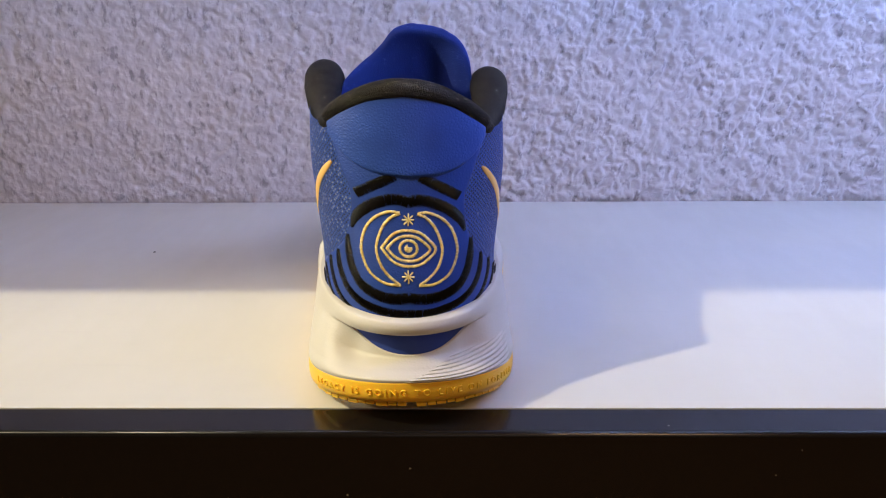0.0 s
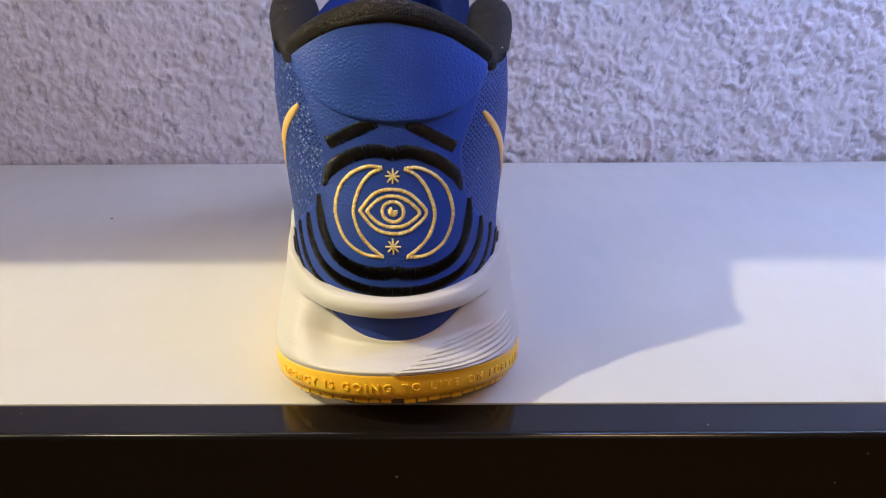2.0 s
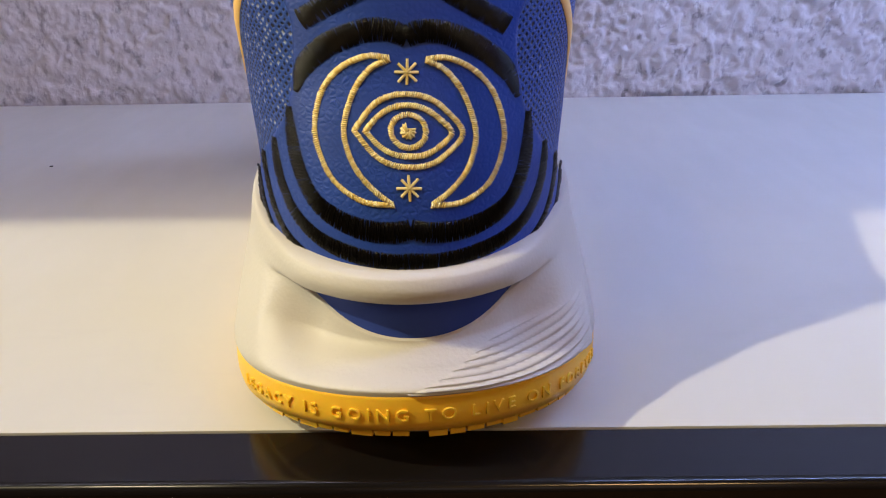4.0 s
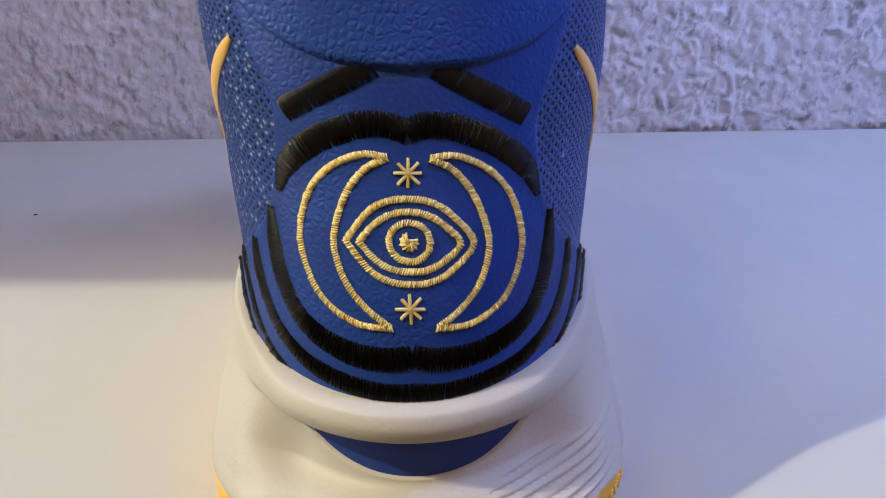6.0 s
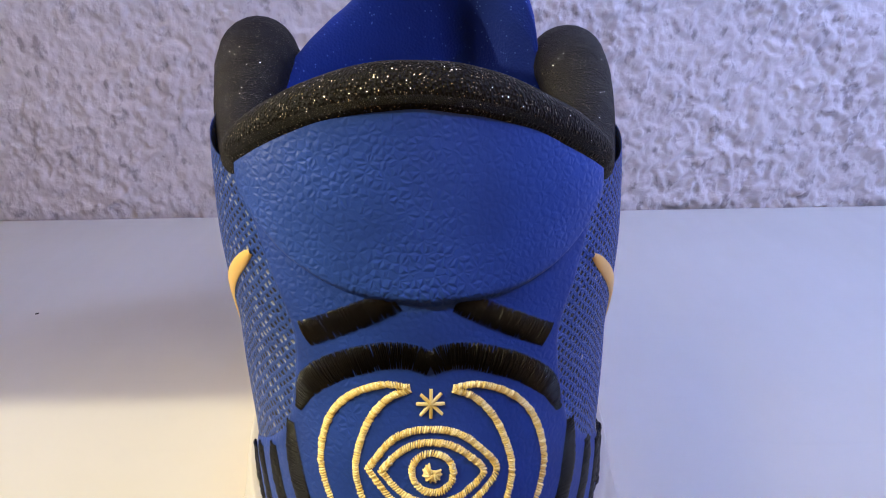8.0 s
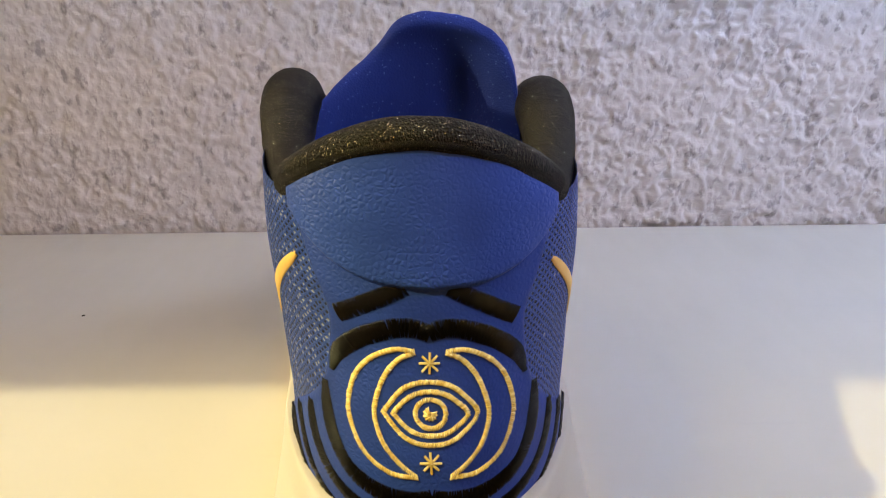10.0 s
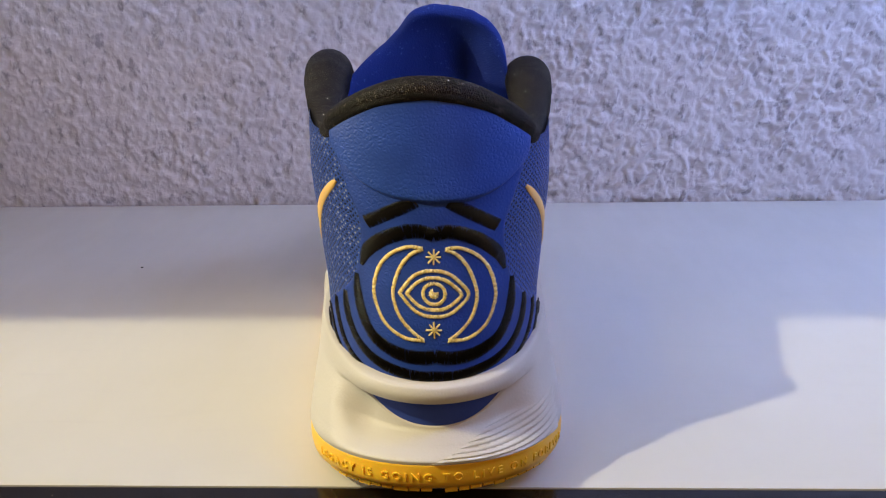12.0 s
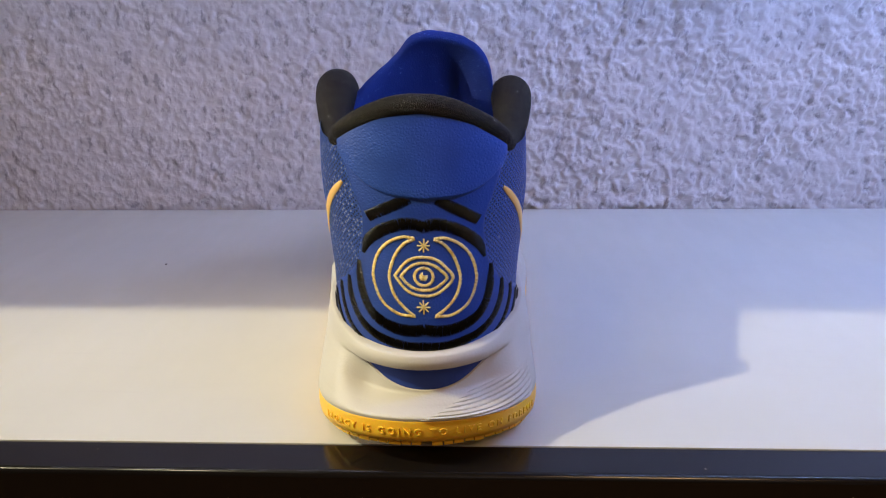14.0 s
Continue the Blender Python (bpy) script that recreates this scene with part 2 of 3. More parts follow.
# ---- mesh helpers ----
def mesh_object(name, verts, faces, material, parent=None, label="", smooth=True, uvs=None):
    data = bpy.data.meshes.new(name)
    data.from_pydata([tuple(map(float, v)) for v in verts], [], faces)
    data.materials.append(material)
    if smooth:
        data.polygons.foreach_set("use_smooth", [True] * len(data.polygons))
    if uvs is not None:
        layer = data.uv_layers.new(name="UVMap")
        index = np.zeros(len(data.loops), int)
        data.loops.foreach_get("vertex_index", index)
        layer.data.foreach_set("uv", np.asarray(uvs, float)[index].ravel())
    data.update()
    ob = new(name, data)
    if parent:
        ob.parent = parent
    return tagged(ob, label)


def grid_faces(rows, cols, start=0, wrap=False):
    out = []
    for i in range(rows - 1):
        for j in range(cols if wrap else cols - 1):
            a, b = start + i * cols + j, start + i * cols + (j + 1) % cols
            out.append((a, b, b + cols, a + cols))
    return out


def part(name, bm, material, parent, label="", smooth=False):
    data = bpy.data.meshes.new(name)
    bm.to_mesh(data)
    bm.free()
    data.materials.append(material)
    if smooth:
        data.polygons.foreach_set("use_smooth", [True] * len(data.polygons))
    ob = new(name, data)
    ob.parent = parent
    return tagged(ob, label)


def box(lo, hi, bevel=0.0, segments=2):
    bm = bmesh.new()
    bmesh.ops.create_cube(bm, size=1)
    for v in bm.verts:
        v.co = Vector([(lo[k] + hi[k]) / 2 + v.co[k] * (hi[k] - lo[k]) for k in range(3)])
    if bevel:
        bmesh.ops.bevel(bm, geom=bm.edges[:], offset=bevel, segments=segments, affect="EDGES", profile=0.5)
    return bm


def table(xs, ys):
    """A smooth curve through a few places, with no overshoot."""
    xs, ys = np.array(xs, float), np.array(ys, float)
    d = np.diff(ys) / np.diff(xs)
    inner = [2 * a * b / (a + b) if a * b > 0 else 0.0 for a, b in zip(d[:-1], d[1:])]
    m = np.array([d[0], *inner, d[-1]])

    def value(x):
        x = min(max(x, xs[0]), xs[-1])
        i = min(max(int(np.searchsorted(xs, x)) - 1, 0), len(xs) - 2)
        h = xs[i + 1] - xs[i]
        t = (x - xs[i]) / h
        return float((2 * t**3 - 3 * t**2 + 1) * ys[i] + (t**3 - 2 * t * t + t) * h * m[i] + (3 * t * t - 2 * t**3) * ys[i + 1] + (t**3 - t * t) * h * m[i + 1])

    return value


def step(x, a, b):
    t = min(max((x - a) / (b - a), 0.0), 1.0)
    return t * t * (3 - 2 * t)


def curve_points(points, count):
    """An even Catmull-Rom run through a few places."""
    p = np.array(points, float)
    p = np.vstack([2 * p[0] - p[1], p, 2 * p[-1] - p[-2]])
    fine = []
    for i in range(1, len(p) - 2):
        for t in np.linspace(0, 1, 24, endpoint=False):
            fine.append(0.5 * (2 * p[i] + (p[i + 1] - p[i - 1]) * t + (2 * p[i - 1] - 5 * p[i] + 4 * p[i + 1] - p[i + 2]) * t * t + (3 * p[i] - p[i - 1] - 3 * p[i + 1] + p[i + 2]) * t**3))
    fine.append(p[-2])
    fine = np.array(fine)
    run = np.concatenate([[0], np.cumsum(np.linalg.norm(np.diff(fine[:, :2] if p.shape[1] < 4 else fine[:, :3], axis=0), axis=1))])
    at = np.linspace(0, run[-1], count)
    return np.column_stack([np.interp(at, run, fine[:, k]) for k in range(p.shape[1])]), run[-1]


# ---- the setting: wall, shelf, rail, the shelf above, the shop ----
SHELF_BACK = 0.332


WALL_SEAM = curve_points([(-0.105, 0.140), (-0.113, 0.114), (-0.122, 0.101), (-0.149, 0.066), (-0.181, 0.030), (-0.203, 0.009), (-0.236, 0.003)], 60)[0]


def build_wall():
    nx, nz, x0, x1, z0, z1 = 860, 180, -0.52, 0.52, -0.02, 0.20
    seam = np.array(WALL_SEAM)
    verts = []
    for k in range(nz):
        for i in range(nx):
            x, z = x0 + (x1 - x0) * i / (nx - 1), z0 + (z1 - z0) * k / (nz - 1)
            p = Vector((x, 3.1, z))
            q = p + 0.003 * noise.noise_vector(p * 120)
            body = noise.fractal(Vector((q.x * 92 - q.z * 25, 11, q.z * 100 + q.x * 20)), 0.65, 2.15, 4)
            chip = step(noise.fractal(Vector((q.x * 120, 4, q.z * 105)), 0.7, 2.2, 3), -0.25, 0.35)
            broad = noise.noise(Vector((x * 26, 9, z * 30)))
            pit = max(0.0, noise.fractal(Vector((q.x * 105, 2, q.z * 88)), 0.8, 2.0, 2) - 0.42)
            coarse = (0.65 + 0.35 * step(noise.noise(Vector((x * 14, 1, z * 16))), -0.3, 0.2)) * (0.55 + 0.45 * step(x, -0.2, 0.1))
            relief = 0.0030 * body + 0.0019 * chip
            d = min(math.hypot(x - a, z - b) for a, b in seam) if x < 0 else 1.0
            trowel = 0.0011 * math.exp(-((d / 0.0022) ** 2))
            verts.append((x, SHELF_BACK + 0.0030 - coarse * relief - 0.0012 * broad + 0.005 * pit * coarse - trowel, z))
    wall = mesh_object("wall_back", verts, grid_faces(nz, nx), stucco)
    tagged(wall, "rough grey stucco wall behind the display shelf", "wall", kind="structure")


build_wall()


def structure(name, lo, hi, material, label, category, bevel=0.0):
    ob = part(name, box(lo, hi, bevel), material, None)
    tagged(ob, label, category, kind="structure")
    return ob


structure("shelf_board", (-0.9, 0.0, -0.03), (0.9, SHELF_BACK - 0.001, 0.0), shelf_white, "white laminate display shelf with faint scuffs", "shelf")


def build_rail(name, z, label):
    """A black rail in front of a board: flat top, rounded front edge, tall face."""
    r, front, top = 0.0022, -0.0176, z - 0.0004
    outline = [(-0.0004, z - 0.040), (-0.0004, top)]
    for k in range(9):
        a = radians(90 * k / 8)
        outline.append((front + r - r * math.sin(a), top - r + r * math.cos(a)))
    outline += [(front, z - 0.058), (front + 0.004, z - 0.060)]
    verts, xs = [], np.linspace(-0.9, 0.9, 61)
    for x in xs:
        verts += [(x, y, zz) for y, zz in outline]
    faces = grid_faces(len(xs), len(outline))
    rail = mesh_object(name, verts, faces, rail_black, smooth=False)
    for poly in rail.data.polygons:
        poly.use_smooth = abs(poly.normal.y) > 0.02 and abs(poly.normal.z) > 0.02
    tagged(rail, label, "rail", kind="structure")


build_rail("front_rail", 0.0, "glossy black lacquered rail along the shelf's front")
ABOVE = 0.398
structure("shelf_above", (-0.9, -0.019, ABOVE), (0.9, SHELF_BACK - 0.004, ABOVE + 0.03), shelf_white, "plain white shelf above the display", "shelf")
structure("floor", (-1.65, -2.3, -1.15), (1.65, 0.36, -1.10), room_floor, "dark shop floor", "floor")
structure("ceiling", (-1.65, -2.3, 1.9), (1.65, 0.36, 1.95), room_paint, "plain shop ceiling", "ceiling")
structure("wall_left", (-1.65, -2.3, -1.1), (-1.6, 0.36, 1.9), room_paint, "plain shop wall", "wall")
structure("wall_right", (1.6, -2.3, -1.1), (1.65, 0.36, 1.9), room_paint, "plain shop wall", "wall")
structure("wall_front", (-1.6, -2.3, -1.1), (1.6, -2.25, 1.9), room_paint, "plain shop wall", "wall")
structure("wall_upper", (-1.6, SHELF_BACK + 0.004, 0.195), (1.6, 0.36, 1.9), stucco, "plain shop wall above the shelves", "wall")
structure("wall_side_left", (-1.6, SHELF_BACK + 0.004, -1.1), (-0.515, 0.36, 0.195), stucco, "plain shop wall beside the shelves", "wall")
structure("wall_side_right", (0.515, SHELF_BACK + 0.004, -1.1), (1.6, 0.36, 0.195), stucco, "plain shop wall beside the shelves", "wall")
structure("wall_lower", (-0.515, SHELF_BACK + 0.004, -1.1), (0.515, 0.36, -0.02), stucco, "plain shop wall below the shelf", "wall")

# ---- the shoe ----
shoe = new("sneaker")
shoe.matrix_world = pose(0, 0, 0, 0, 0, 3.0)
tagged(shoe, "blue high-top basketball shoe with gold eye embroidery on its heel", "shoe")

BACK = table([.03, .043, .0573, .067, .0771, .0915, .105, .121, .135], [-.0060, -.0040, -.0008, .0026, .0064, .0102, .0135, .0165, .018])
WIDE = table([.03, .05, .07, .09, .11, .135], [.0384, .0389, .0411, .0422, .0413, .0390])
DEEP = table([.03, .07, .085, .095, .11, .135], [.069, .066, .056, .050, .044, .041])
TOE = 0.272


def slant(x, y, z):
    """The last leans: its inner side stands a little lower."""
    return (x, y, z - 0.05 * x * step(z, 0.03, 0.06))


def heel(x, z, off=0.0):
    """A place on the heel of the upper, off metres outside it."""
    w, d = WIDE(z), DEEP(z)
    r = min(abs(x) / w, 0.995)
    c = math.sqrt(1 - r * r)
    nx, ny = x / (w * w), -c / d
    k = off / math.hypot(nx, ny)
    return slant(x + nx * k, BACK(z) + d * (1 - c) + ny * k, z)


def outline(s, w, d, back, fore, toe):
    """Half a shoe's outline from heel (s = 0) to toe (s = 1)."""
    if s < 0.4:
        a = s / 0.4 * math.pi / 2
        return w * math.sin(a), back + d * (1 - math.cos(a))
    t = (s - 0.4) / 0.6
    y = back + d + (toe - back - d) * math.sin(t * math.pi / 2)
    ball = 0.175
    swell = min(0.0045, fore - w)
    side = w + swell * step(y, back + d, 0.095) + (fore - w - swell) * step(y, 0.095, ball)
    if y > ball:
        side *= math.sqrt(max(0.0, 1 - ((y - ball) / (toe - ball)) ** 2.4))
    return side, y


TOP = table([.010, .0165, .0195, .023, .030, .042, .058, .075, .095, .11, .15, .19, .24, .28], [.121, .120, .118, .1140, .1092, .1108, .1130, .1150, .1165, .1080, .084, .066, .054, .040])


def joined(rows):
    """One sheet from the rows of the two sides, left toe to heel to right toe."""
    return [left[::-1] + right[1:] for left, right in zip(rows[-1], rows[1])]


def build_upper():
    ns, nv = 150, 70
    rows, coords = {}, {}
    for side in (-1, 1):
        rows[side], coords[side] = [], []
        for k in range(nv):
            v = k / (nv - 1)
            run, last, line, flat = 0.0, None, [], []
            for i in range(ns):
                s = i / (ns - 1)
                x, y = outline(s, 0.041, 0.045, 0.008, 0.047, TOE)
                z = 0.036 + (TOP(y) - 0.036) * v
                g = step(y, 0.10, 0.15)
                x, y = outline(s, WIDE(z), DEEP(z), BACK(z), 0.047 - 0.03 * max(0, z - 0.05), TOE - 0.25 * max(0, z - 0.036))
                x *= (1 - g) + g * math.sqrt(max(0.0, 1 - v**2.6))
                if last is not None:
                    run += math.hypot(x - last[0], y - last[1])
                last = (x, y)
                line.append(slant(side * x, y, z))
                flat.append((side * run, z))
            rows[side].append(line)
            coords[side].append(flat)
    verts, uvs = sum(joined(rows), []), sum(joined(coords), [])
    mesh_object("upper", verts, grid_faces(nv, 2 * ns - 1), knit, shoe, "blue open knit mesh", uvs=uvs)

build_upper()

PANEL_SIDE = table([.037, .047, .051, .0565, .0612, .0685, .0787, .083, .094, .105], [.0366, .0363, .0350, .0318, .0284, .0240, .0222, .0220, .026, .0300])
ARC = table([0, .0103, .019, .0245, .0315], [.0919, .0929, .0958, .1000, .1088])


def build_panel():
    nu, nv = 81, 90
    verts = []
    for k in range(nv):
        for i in range(nu):
            u = -1 + 2 * i / (nu - 1)
            top = ARC(abs(u) * 0.0290) + 0.002
            z = 0.037 + (top - 0.037) * k / (nv - 1)
            x = u * PANEL_SIDE(z)
            edge = step(1 - abs(u), 0.0, 0.035)
            verts.append(heel(x, z, 0.0001 + 0.0007 * edge))
    mesh_object("heel_panel", verts, grid_faces(nv, nu), leather_panel, shoe, "smooth blue leather heel panel")


build_panel()


def patch_top(x):
    return 0.1215 - 0.0128 * (abs(x) / 0.0315) ** 2


def build_patch():
    nu, nv = 91, 60
    verts = []
    for k in range(nv):
        v = k / (nv - 1)
        for i in range(nu):
            u = -1 + 2 * i / (nu - 1)
            x = 0.0312 * u
            lo = ARC(abs(x) * 0.97)
            hi = patch_top(x) + 0.001
            z = lo + (hi - lo) * v
            rim = step(v, 0.0, 0.06) * step(1 - abs(u), 0.0, 0.05)
            puff = math.sqrt(max(0.0, math.sin(math.pi * min(1, v * 0.75 + 0.03)))) * math.sqrt(max(0.0, 1 - u**4))
            verts.append(heel(x, z, 0.0002 + 0.0010 * rim + 0.0014 * puff))
    mesh_object("ankle_patch", verts, grid_faces(nv, nu), leather_patch, shoe, "padded blue pebbled leather patch")


build_patch()


def tube(name, points, radii, material, parent, label="", count=90, ring=20, squash=1.0, seed=0):
    pts, length = curve_points([(*p, r) for p, r in zip(points, radii)], count)
    verts, uvs = [], []
    for i in range(count):
        here, r = Vector(pts[i][:3]), pts[i][3]
        ahead = Vector(pts[min(i + 1, count - 1)][:3]) - Vector(pts[max(i - 1, 0)][:3])
        ahead.normalize()
        side = ahead.cross(Vector((0, 0, 1))).normalized()
        up = side.cross(ahead).normalized()
        wob = 1 + 0.03 * noise.noise(here * 180 + Vector((seed, 0, 0)))
        end = min(1.0, math.sqrt(max(0.02, 1 - (1 - min(i, count - 1 - i) / 5) ** 2))) if min(i, count - 1 - i) < 5 else 1.0
        for j in range(ring):
            a = 2 * math.pi * j / ring
            verts.append(here + (side * math.cos(a) * squash + up * math.sin(a)) * r * wob * end)
            uvs.append((length * i / count, r * a))
    faces = grid_faces(count, ring, wrap=True)
    faces += [tuple(range(ring - 1, -1, -1)), tuple(range((count - 1) * ring, count * ring))]
    return mesh_object(name, verts, faces, material, parent, label, uvs=uvs)


arc = []
for x in (-.0325, -.029, -.023, -.015, -.007, 0, .007, .015, .023, .029, .0325):
    px, py, pz = heel(x, patch_top(x) + 0.0015, -0.0012)
    arc.append((px, py, pz + 0.0013))
tube("heel_collar", arc, [.0034, .0040, .0042, .0043, .0044, .0044, .0044, .0043, .0042, .0040, .0034], collar_black, shoe, "black glittering padded collar over the heel", count=120)
for side in (-1, 1):
    pts = [slant(side * x, y, z) for x, y, z in ((.0300, .0272, .1102), (.0311, .0340, .1092), (.0332, .0470, .1086), (.0362, .0660, .1120), (.0384, .0850, .1170), (.0393, .1010, .1195), (.0388, .1150, .1150), (.0350, .1300, .1050), (.0300, .1420, .0950))]
    tube("collar_pad", pts, [.0024, .0036, .0052, .0070, .0085, .0092, .0085, .0062, .0030], collar_black, shoe, "black padded collar wing", count=90, ring=24, seed=side * 7)


def build_lining():
    ns, nv = 60, 24
    rows = {}
    for side in (-1, 1):
        rows[side] = []
        for k in range(nv):
            line = []
            for i in range(ns):
                s = 0.62 * i / (ns - 1)
                v = k / (nv - 1)
                x, y = outline(s, 0.041, 0.045, 0.008, 0.047, TOE)
                z = 0.045 + (TOP(y) + 0.001 - 0.045) * v
                x, y = outline(s, WIDE(z) - 0.006, DEEP(z), BACK(z) + 0.006, 0.041, TOE)
                line.append(slant(side * x, y, z))
            rows[side].append(line)
    mesh_object("inner_lining", sum(joined(rows), []), grid_faces(nv, 2 * ns - 1), lining, shoe, "dark blue padded lining")

build_lining()
TONGUE = table([-.036, -.031, -.0262, -.0183, -.0127, -.0075, -.0022, .0035, .0095, .0160, .0220, .0270, .0300, .0315, .0325], [.113, .1195, .1245, .1312, .1360, .1424, .1455, .1464, .1457, .1443, .1416, .1368, .1300, .1200, .1050])


def build_tongue():
    nu, nv, thick = 90, 40, 0.007
    verts, cols = [], nu
    path = []
    for k in range(nv):
        path.append((k / (nv - 1), 0.0))
    for k in range(1, 9):
        path.append((1.0, k / 9))
    for k in range(nv):
        path.append((1 - k / (nv - 1), 1.0))
    for v, side in path:
        for i in range(nu):
            x = -.036 + .0685 * i / (nu - 1)
            top = TONGUE(x) - 0.0032 + 0.0004 * noise.noise(Vector((x * 260, 3, 0)))
            z = 0.060 + (top - 0.060) * v
            bow = -12 * (x + 0.001) ** 2 + 0.007 * step(x, 0.002, 0.014) * (1 - step(x, 0.014, 0.026)) * (1 - step(z, 0.115, 0.142))
            y = 0.110 - 0.10 * (z - 0.12) + bow - 0.004 * step(z, 0.134, 0.150)
            roll = 0.0035 * math.sin(math.pi * side) if 0 < side < 1 else 0.0
            shrink = 1 - 0.3 * step(v, 0.9, 1.0)
            verts.append((x, y + thick * (side - 0.5) * shrink, z + roll))
    mesh_object("tongue", verts, grid_faces(len(path), cols), lining, shoe, "deep blue padded textile tongue")


build_tongue()


# ---- midsole ----
def lift(y):
    """The sole's heel rises from the shelf."""
    return 0.0110 * min(1.3, max(0.0, (0.050 - y) / 0.072)) ** 1.7


def sole_outline(s, out):
    return outline(s, 0.0442 + out, 0.048 + out, -0.0155 - out, 0.0565 + out, TOE + 0.012 + out)


# share of the way in from the sole's edge to the upper, by height share, along the flanks
INWARD = table([0, .06, .22, .43, .59, .705, .79, .90, .96, 1.0], [.0, -.03, .11, .36, .56, .70, .76, .84, .93, 1.9])
# at the heel: the foam sweeps in below an overhanging rolled band (share of the way in, share of the height)
HEEL_IN = table([0, .06, .25, .45, .69, .71, .735, .77, .86, .94, .975, 1.0], [.0, -.02, .47, .96, 1.04, .98, .80, .67, .62, .70, .87, 1.15])
HEEL_UP = table([0, .06, .25, .45, .69, .71, .735, .77, .86, .94, .975, 1.0], [.0, .055, .16, .29, .68, .695, .71, .75, .85, .955, .99, 1.0])


def sole_top(y):
    return 0.0418 + 0.0034 * step(y, -0.01, 0.035) - 0.019 * step(y, 0.045, 0.13)


def foam_place(s, v, out=0.0):
    bx, by = sole_outline(s, 0)
    base = lift(by) + 0.0100
    rear = 1 - step(bx, 0.021, 0.036) if by < 0.05 else 0.0
    z = base + (sole_top(by) - base) * (rear * HEEL_UP(v) + (1 - rear) * v)
    zz = sole_top(by)
    tx, ty = outline(s, WIDE(zz) + 0.0018, DEEP(zz), BACK(zz) - 0.0010, 0.0485, TOE + 0.001)
    f = rear * HEEL_IN(v) + (1 - rear) * INWARD(v)
    x, y = bx + (tx - bx) * f, by + (ty - by) * f
    ax, ay = outline(min(1.0, s + 0.002), 0.0442, 0.048, -0.0155, 0.0565, TOE + 0.012)
    qx, qy = outline(max(0.0, s - 0.002), 0.0442, 0.048, -0.0155, 0.0565, TOE + 0.012)
    ahead = Vector((ax - qx, ay - qy)).normalized() if s > 0.002 else Vector((1, 0))
    return x + ahead.y * out, y - ahead.x * out, z, bx


def smile(x):
    """The lower edge of the blue window, as a height share."""
    return 0.700 - 0.237 * max(0.0, 1 - (x / 0.0276) ** 2)


def build_midsole():
    ns, nv = 360, 230
    rows = {}
    for side in (-1, 1):
        rows[side] = []
        for k in range(nv):
            v = k / (nv - 1)
            line = []
            for i in range(ns):
                s = (i / (ns - 1)) ** 1.35
                bx, by = sole_outline(s, 0)
                out = 0.0
                if v < 0.705 and bx < 0.0276:
                    out -= 0.0016 * step(v - smile(bx), -0.005, 0.004)
                if side > 0 or bx < 0.006:
                    edge = step(side * bx + 0.0045 - 0.056 * v, 0.0, 0.0010) * step(v, 0.03, 0.05) * (1 - step(v, 0.38, 0.41)) * (1 - step(bx, 0.0385, 0.0410))
                    wave = (v - 0.05) * 20 - 1.6 * (max(0.0, bx - 0.008) / 0.03) ** 2 * (0.6 + 2 * v)
                    saw = wave - math.floor(wave)
                    out += 0.0016 * edge * (saw**0.7 - step(saw, 0.84, 1.0) - 0.3)
                x, y, z, _ = foam_place(s, v, out)
                line.append((side * x, y, z))
            rows[side].append(line)
    mesh_object("midsole", sum(joined(rows), []), grid_faces(nv, 2 * ns - 1), foam, shoe, "off-white foam midsole with carved ripples on one side")


build_midsole()


def build_window():
    nu, nv = 60, 16
    verts = []
    for k in range(nv):
        for i in range(nu):
            u = -1 + 2 * i / (nu - 1)
            bx = 0.0276 * u
            lo = smile(bx)
            v = lo + (0.712 - lo) * k / (nv - 1)
            s = math.asin(min(1, abs(bx) / 0.0442)) / (math.pi / 2) * 0.4
            x, y, z, _ = foam_place(s, v, -0.0008)
            verts.append((math.copysign(x, u), y, z))
    mesh_object("heel_window", verts, grid_faces(nv, nu), window_blue, shoe, "smooth blue insert in the heel")


build_window()


# ---- outsole ----
def outsole_place(s, side, h, out=0.0):
    """h: height up the outsole's wall."""
    swell = 0.0004 - 0.0004 * ((h - 0.006) / 0.005) ** 2
    x, y = sole_outline(s, swell + out)
    return (side * x, y, lift(sole_outline(s, 0)[1]) + h)


def build_outsole():
    ns, heights = 160, [.0014, .0022, .0045, .007, .0095, .0106, .0110]
    outs = [-.0024, -.0002, .0, .0, .0, -.0001, -.0020]
    rows = {}
    for side in (-1, 1):
        edge = [outsole_place(i / (ns - 1), side, .0014, -.003) for i in range(ns)]
        rows[side] = [[(0.0, y, z) for _, y, z in edge]]
        for h, o in zip(heights, outs):
            rows[side].append([outsole_place(i / (ns - 1), side, h, o) for i in range(ns)])
    return mesh_object("outsole", sum(joined(rows), []), grid_faces(len(heights) + 1, 2 * ns - 1), rubber, shoe, "amber yellow rubber outsole")


outsole = build_outsole()


